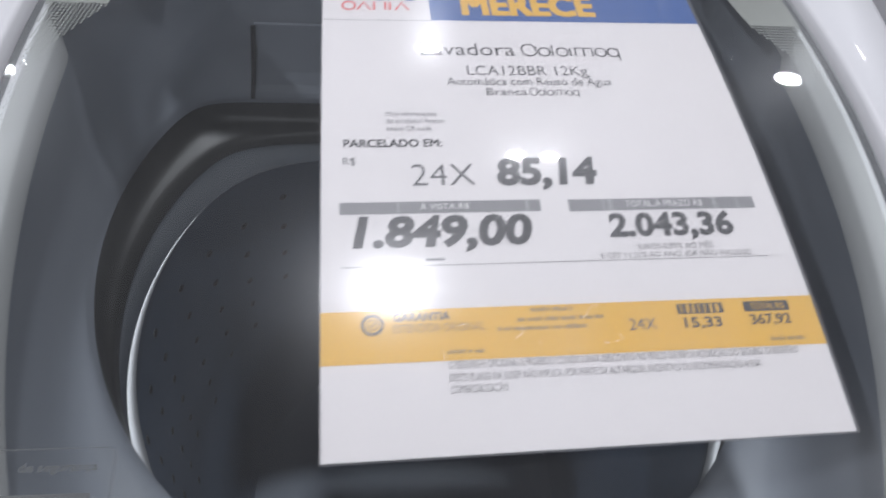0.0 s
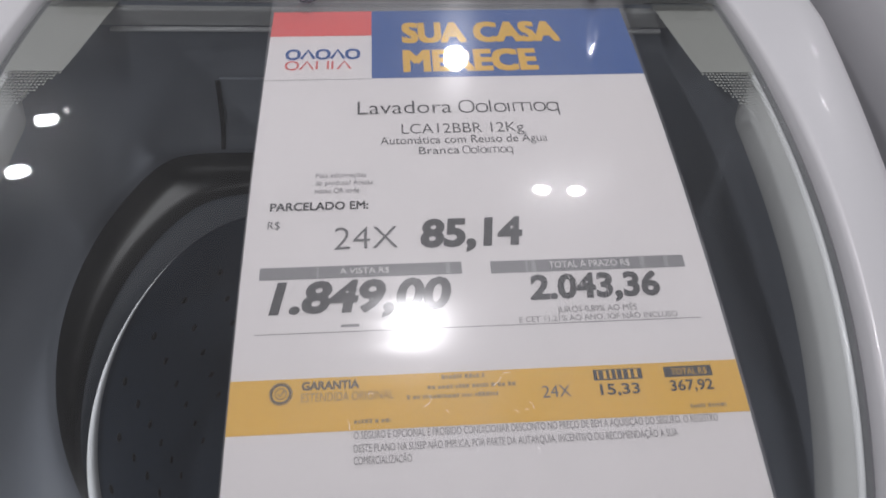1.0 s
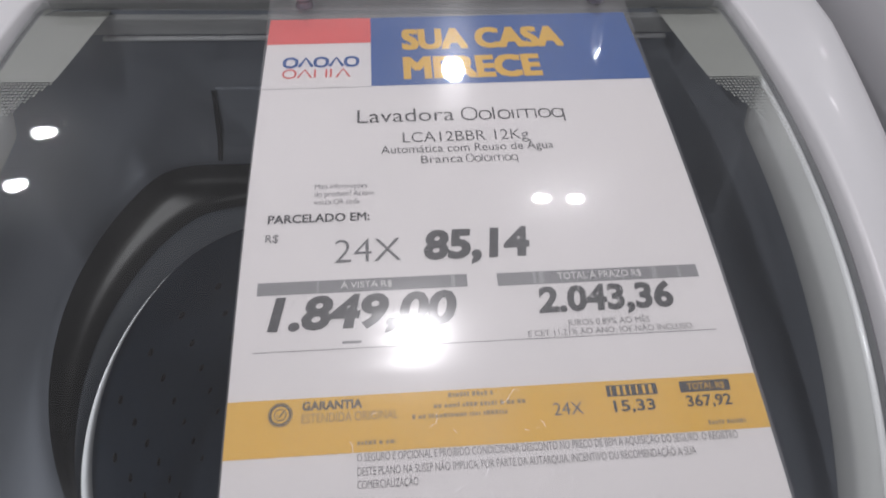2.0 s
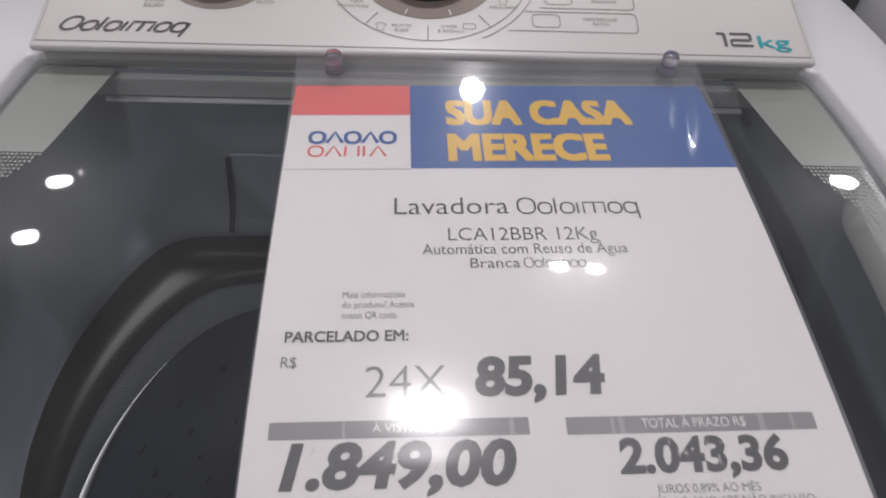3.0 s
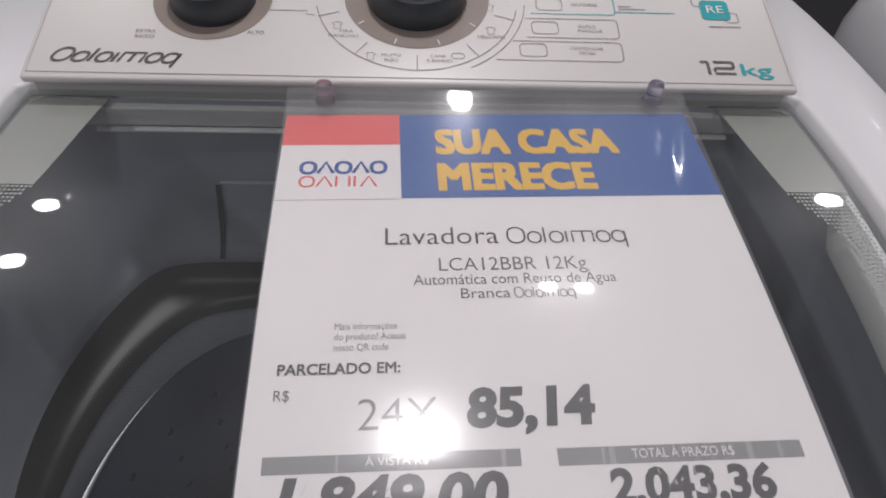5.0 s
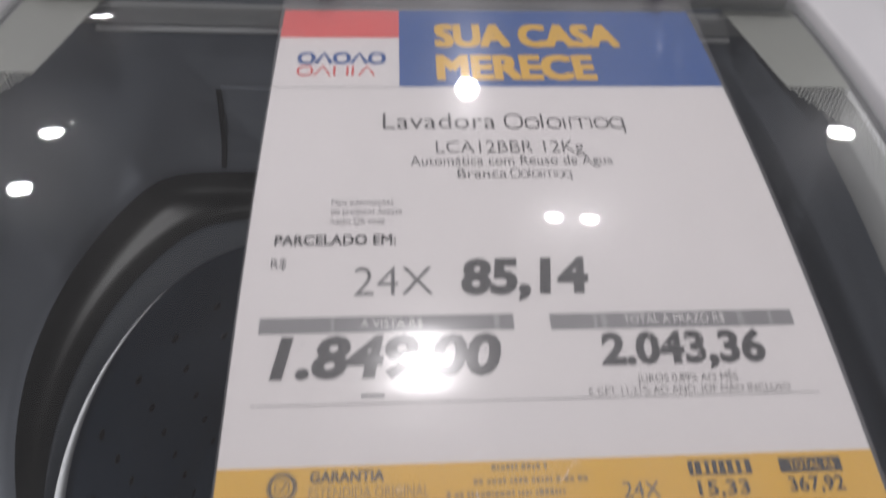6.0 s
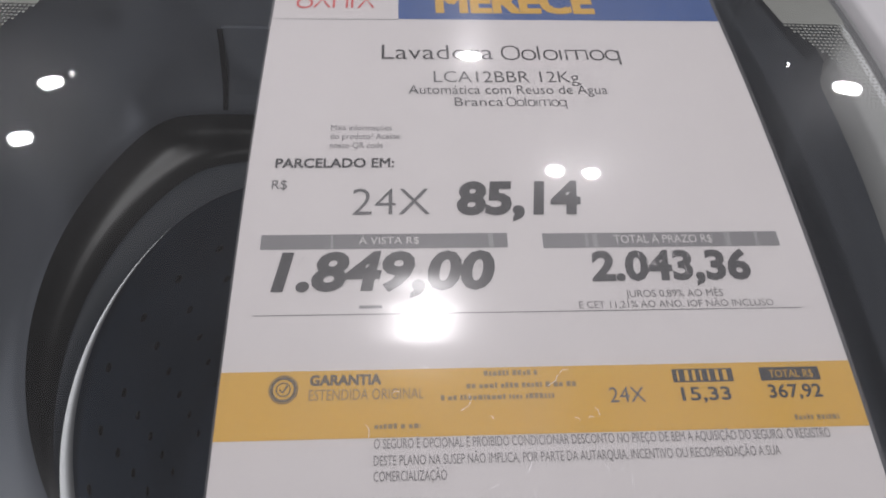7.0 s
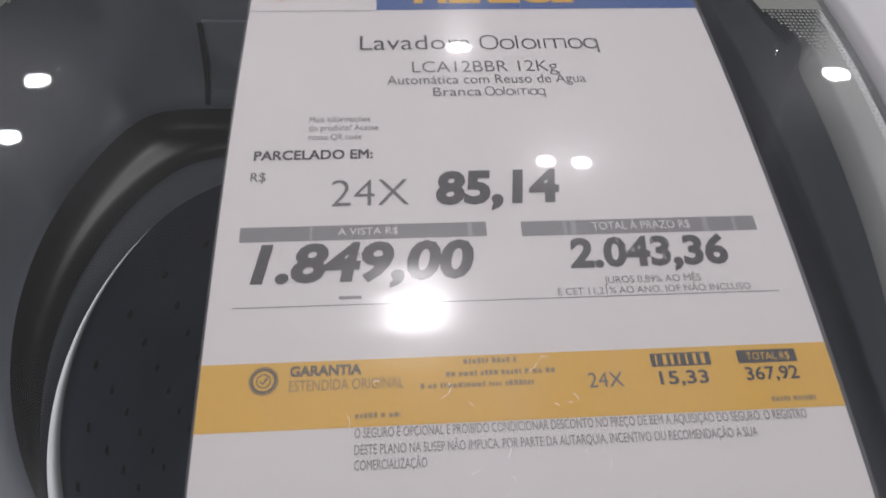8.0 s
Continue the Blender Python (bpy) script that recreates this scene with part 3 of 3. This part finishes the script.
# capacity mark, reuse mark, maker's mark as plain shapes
for way in ([(0.1552, 0.0168), (0.1592, 0.0168), (0.1594, 0.0163), (0.1594, 0.0075)], [(0.1628, 0.0168), (0.1730, 0.0168), (0.1736, 0.0162), (0.1736, 0.0128), (0.1730, 0.0122), (0.1634, 0.0122), (0.1628, 0.0116), (0.1628, 0.0083), (0.1742, 0.0083)]):
    printed(stroke(way, 0.0017), BRANDM, name="capacity_lettering")
printed(text_mesh("kg", 0.1775, 0.1950, 0.0072, 0.0085, 0.006), TEAL, name="capacity_lettering")
printed(fill(round_rect(0.1640, 0.1810, 0.0500, 0.0660, 0.003)), TEAL, name="reuse_mark")
printed(text_mesh("RE", 0.1675, 0.1775, 0.0555, 0.0060), PAPER, 0.0007, "reuse_lettering")
printed(stroke(round_rect(0.1770, 0.1850, 0.0480, 0.0560, 0.002), 0.0005, True))
printed(stroke(round_rect(0.1600, 0.1670, 0.0610, 0.0690, 0.002), 0.0005, True))
printed(rect(0.1665, 0.1850, 0.0441, 0.0449))

def slanted(bm):
    for v in bm.verts:
        v.co.x += (v.co.y - 0.0085) * 0.45
    return printed(bm, BRANDM, name="maker_mark")


name_shapes("Ooloiwoq", -0.1945, -0.1285, 0.0085, 0.0066, 0.0015, slanted)

# ---- price sign lying on the lid ----
sign = tagged(new("price_sign"), "printed price sheet in a clear plastic sleeve lying on the lid", "price sign")
SPIN = Matrix.Rotation(radians(1.67), 3, "Z")


def on_sheet(co, lift=0.0):
    p = SPIN @ Vector((co.x - 0.0685, co.y, 0))
    return Vector((p.x, p.y, TOP + bow(co.y) + lift + co.z))


def film_rise(v):
    """The film stands off the sheet towards the pins."""
    steps, rise, last = 20, 0.0, -0.085
    for i in range(steps if v > -0.085 else 0):
        m = -0.085 + (v + 0.085) * (i + 0.5) / steps
        rise += (CURVE * (2 * m + 0.297) - (0.0445 - (m + 0.085) * 0.0355 / 0.094)) * (v + 0.085) / steps
    return rise


def wrinkle(u, v):
    """Soft dents and ridges that the film has near its edges."""
    z = 0.0020 * math.exp(-(((u - 0.192 - 0.25 * (v + 0.03)) / 0.0055) ** 2) - ((v + 0.030) / 0.034) ** 2)
    z += 0.0002 * math.exp(-(((u - 0.180) / 0.007) ** 2) - ((v + 0.125) / 0.016) ** 2)
    z += 0.00010 * math.exp(-(((u - 0.075) / 0.010) ** 2) - ((v + 0.262) / 0.012) ** 2)
    z += 0.000030 * math.sin(v * 460 + 12 * u) * math.exp(-(((u - 0.055) / 0.026) ** 2) - ((v + 0.212) / 0.040) ** 2)
    return z


def slab(u0, u1, v0, v1, thick, lift, nv=30, film=False):
    bm = rect(u0, u1, v0, v1, None, 60 if film else 4, nv)
    extra = bmesh.ops.extrude_face_region(bm, geom=bm.faces[:])["geom"]
    for v in extra:
        if isinstance(v, bmesh.types.BMVert):
            v.co.z += thick
    bmesh.ops.recalc_face_normals(bm, faces=bm.faces[:])
    return bend(bm, lambda co: on_sheet(co, lift + (film_rise(co.y) + wrinkle(co.x, co.y) if film else 0.0)))


sheet = part("sheet", slab(0.0, 0.210, -0.297, 0.0, 0.0002, -0.0002), PAPER, sign, "white printed paper sheet", True)
sleeve = part("sleeve", slab(-0.0004, 0.2106, -0.2978, 0.0165, 0.0006, 0.0008, 160, True), SLEEVE, sign, "clear glossy plastic front film", True)
back_film = part("sleeve_back", slab(-0.0004, 0.2106, -0.2978, 0.0165, 0.0005, -0.0009, 30), SLEEVE, sign, "clear plastic back film", True)
sleeve.visible_shadow = back_film.visible_shadow = False


def ink(bm, material, lift=0.00012, name="printing"):
    return part(name, bend(bm, lambda co: on_sheet(co, lift)), material, sheet)


def block(u0, u1, v0, v1, material, lift=0.0001, name="printed_field"):
    return ink(rect(u0, u1, v0, v1, None, 1, max(1, int((v1 - v0) / 0.006))), material, lift, name)


block(0.0, 0.0580, -0.0250, 0.0, RED)
block(0.0580, 0.2100, -0.0640, -0.0, BLUE)
block(0.0, 0.0580, -0.0646, -0.0642, TONER)
block(0.0, 0.2100, -0.2607, -0.2385, YELLOW)
block(0.0080, 0.0975, -0.1925, -0.1862, TONER)
block(0.1105, 0.1995, -0.1930, -0.1866, TONER)
block(0.0080, 0.2000, -0.2187, -0.2184, INK2)
for bx in (0.1482, 0.1780):
    block(bx, bx + 0.0205, -0.2450, -0.2404, INK, 0.00016)


def lettering(body, u0, u1, v, h, material=INK, offset=0.0, shear=0.0, lift=0.00022, bold=0.0):
    ink(text_mesh(body, u0, u1, v, h, offset, shear, bold), material, lift, "lettering")


def on_paper(material):
    return lambda bm: ink(bm, material, 0.0002, "name_shape")


lettering("SUA CASA", 0.0755, 0.1680, -0.0330, 0.0200, YELLOW, bold=0.0010)
lettering("MERECE", 0.0755, 0.1515, -0.0592, 0.0195, YELLOW, bold=0.0010)
name_shapes("ototo", 0.0108, 0.0520, -0.0462, 0.0078, 0.0019, on_paper(BLUE))
name_shapes("otpit", 0.0108, 0.0478, -0.0556, 0.0070, 0.0011, on_paper(RED))
lettering("Lavadora", 0.0505, 0.1000, -0.0926, 0.0098, INK, -0.006)
name_shapes("Ooloiwoq", 0.1042, 0.1580, -0.0926, 0.0064, 0.0009, on_paper(INK))
lettering("LCA12BBR 12Kg", 0.0731, 0.1365, -0.1075, 0.0070, INK2, -0.004)
lettering("Automática com Reuso de Água", 0.0621, 0.1477, -0.1147, 0.0053, INK2)
lettering("Branca", 0.0814, 0.1018, -0.1219, 0.0050, INK2)
name_shapes("Ooloiwoq", 0.1036, 0.1292, -0.1219, 0.0035, 0.0005, on_paper(INK2))
for body, u1, v in (("Mais informações", 0.0550, -0.1357), ("do produto? Acesse", 0.0583, -0.1404), ("nosso QR code", 0.0516, -0.1452)):
    lettering(body, 0.0306, u1, v, 0.0030, TONER)
lettering("PARCELADO EM:", 0.0101, 0.0560, -0.1552, 0.0047, INK, bold=0.00013)
lettering("R$", 0.0097, 0.0154, -0.1655, 0.0043, INK2)
lettering("24X", 0.0404, 0.0694, -0.1777, 0.0122, INK2, -0.01)
lettering("85,14", 0.0796, 0.1274, -0.1773, 0.0140, INK, 0.045, 0.12)
lettering("À VISTA R$", 0.0432, 0.0651, -0.1905, 0.0029, PAPER)
lettering("1.849,00", 0.0132, 0.0920, -0.2088, 0.0142, INK, 0.040, 0.17)
lettering("TOTAL À PRAZO R$", 0.1371, 0.1742, -0.1912, 0.0034, PAPER)
lettering("2.043,36", 0.1265, 0.1854, -0.2064, 0.0112, INK, 0.040, 0.10)
lettering("JUROS 0,89% AO MÊS", 0.1376, 0.1728, -0.2136, 0.0028, FAINT)
lettering("E CET 11,21% AO ANO. IOF NÃO INCLUSO", 0.1204, 0.1901, -0.2176, 0.0026, FAINT)
block(0.0440, 0.0518, -0.2164, -0.2152, TONER)
lettering("GARANTIA", 0.0287, 0.0518, -0.2436, 0.0036, SEALINK, bold=0.00018)
lettering("ESTENDIDA ORIGINAL", 0.0286, 0.0655, -0.2485, 0.0036, INK3)
for u0, u1, v in ((0.0853, 0.1032, -0.2414), (0.0794, 0.1155, -0.2455), (0.0709, 0.1079, -0.2493), (0.1859, 0.2008, -0.2583), (0.0497, 0.0643, -0.2580)):
    u = u0
    while u < u1:
        w = 0.0006 + 0.0009 * random.random()
        block(u, min(u1, u + w), v, v + 0.0013 + 0.0006 * random.random(), INK3, 0.00016, "small_print")
        u += w + (0.0004 if random.random() < 0.8 else 0.0012)
lettering("24X", 0.1260, 0.1379, -0.2512, 0.0050, INK2)
lettering("15,33", 0.1500, 0.1666, -0.2511, 0.0043, INK, 0.02)
lettering("367,92", 0.1794, 0.1976, -0.2508, 0.0043, INK, 0.02)
lettering("TOTAL R$", 0.1811, 0.1962, -0.2440, 0.0026, YELLOW, 0.0, 0.0, 0.00028)
for i in range(7):
    block(0.1497 + i * 0.0026, 0.1497 + i * 0.0026 + 0.0006 + 0.0009 * random.random(), -0.2445, -0.2409, YELLOW, 0.0003, "small_print")
lettering("O SEGURO É OPCIONAL E PROIBIDO CONDICIONAR DESCONTO NO PREÇO DE BEM À AQUISIÇÃO DO SEGURO. O REGISTRO", 0.0496, 0.1960, -0.2641, 0.0030, FAINT)
lettering("DESTE PLANO NA SUSEP NÃO IMPLICA, POR PARTE DA AUTARQUIA, INCENTIVO OU RECOMENDAÇÃO A SUA", 0.0496, 0.1782, -0.2692, 0.0030, FAINT)
lettering("COMERCIALIZAÇÃO", 0.0496, 0.0720, -0.2739, 0.0030, FAINT)
# warranty seal
for r, w in ((0.0046, 0.0003), (0.0038, 0.0010), (0.0022, 0.0004)):
    ink(stroke([(0.0204 + r * math.cos(i * math.pi / 16), -0.2446 + r * math.sin(i * math.pi / 16)) for i in range(32)], w, True), SEALINK, 0.0002, "seal")
ink(stroke([(0.0192, -0.2446), (0.0202, -0.2456), (0.0217, -0.2433)], 0.0006), SEALINK, 0.0002, "seal")

# toner streaks and worn spots in the printing
STREAK = mat("pale_toner", (0.36, 0.36, 0.37), 0.5, grain=0.2, scale=900)
for u0, w, top, foot in ((0.1262, 0.0012, -0.1866, -0.1930), (0.1290, 0.0020, -0.1866, -0.1930), (0.1600, 0.0006, -0.1866, -0.1930), (0.1655, 0.0005, -0.1866, -0.1930), (0.1790, 0.0022, -0.1866, -0.1930), (0.1905, 0.0014, -0.1866, -0.1930), (0.0905, 0.0018, -0.1862, -0.1925), (0.0330, 0.0010, -0.1862, -0.1925)):
    block(u0, u0 + w, foot, top, STREAK, 0.00015, "toner_streak")
for i in range(16):
    u = 0.1415 + 0.0235 * random.random()
    v = -0.2060 + 0.0090 * random.random()
    ln = 0.0012 + 0.0025 * random.random()
    ink(stroke([(u, v), (u - 0.0004, v + ln)], 0.00022), PAPER, 0.00034, "worn_spot")
for i in range(18):
    u = 0.016 + 0.072 * random.random()
    v = -0.2085 + 0.0120 * random.random()
    ln = 0.0010 + 0.0020 * random.random()
    ink(stroke([(u, v), (u + 0.0006, v + ln)], 0.0002), TONER, 0.00034, "worn_spot")
# glints of scratches on the film, painted as pale strokes
for i in range(26):
    u, v, turn = 0.045 + 0.085 * random.random(), -0.286 + 0.060 * random.random(), math.pi * random.random()
    ln = 0.0008 + 0.0022 * random.random() ** 2
    bm = stroke([(u, v), (u + ln * math.cos(turn), v + ln * math.sin(turn) + 0.0002), (u + 1.7 * ln * math.cos(turn + 0.3), v + 1.7 * ln * math.sin(turn + 0.3))], 0.00016)
    part("scratch_glint", bend(bm, lambda co: on_sheet(co, 0.00145)), GLINT, sleeve)

# clear violet suction pins at the sleeve's upper corners
for pu, pv in ((0.0200, 0.0060), (0.1930, 0.0060)):
    prof = [(0.0001, 0.0), (0.0052, 0.0), (0.0050, 0.0014), (0.0040, 0.0026), (0.0038, 0.0040), (0.0042, 0.0056), (0.0042, 0.0094), (0.0036, 0.0110), (0.0020, 0.0118), (0.0001, 0.0119)]
    pin = part("pin", bend(revolve(prof, pu, pv, 0.0, 32), lambda co: on_sheet(co, 0.0014 + film_rise(0.006))), PINM, sign, "small clear violet pin", True)

# ---- second machine standing beside ----
def neighbour():
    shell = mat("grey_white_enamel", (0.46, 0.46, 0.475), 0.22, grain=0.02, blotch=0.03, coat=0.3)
    root = tagged(new("washing_machine"), "plain white appliance with a rounded top standing close beside", "washing machine")
    def level(inset, z):
        return [(a, b, z) for a, b in round_rect(0.312 + inset, 0.873 - inset, -0.50 + inset, 0.200 - inset, max(0.058 - inset * 0.6, 0.004), 8)]

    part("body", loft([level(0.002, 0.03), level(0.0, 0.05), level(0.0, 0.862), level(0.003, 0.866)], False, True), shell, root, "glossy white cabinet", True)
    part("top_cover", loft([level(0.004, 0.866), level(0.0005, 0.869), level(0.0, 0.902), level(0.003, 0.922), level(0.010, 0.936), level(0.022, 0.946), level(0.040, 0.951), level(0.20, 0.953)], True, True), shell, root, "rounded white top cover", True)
    for fx, fy in ((0.38, -0.45), (0.83, -0.45), (0.38, 0.12), (0.83, 0.12)):
        part("foot", revolve([(0.001, 0.0), (0.02, 0.0), (0.02, 0.012), (0.012, 0.02), (0.001, 0.02)], fx, fy, 0.012, 24), BLACK, root)


neighbour()
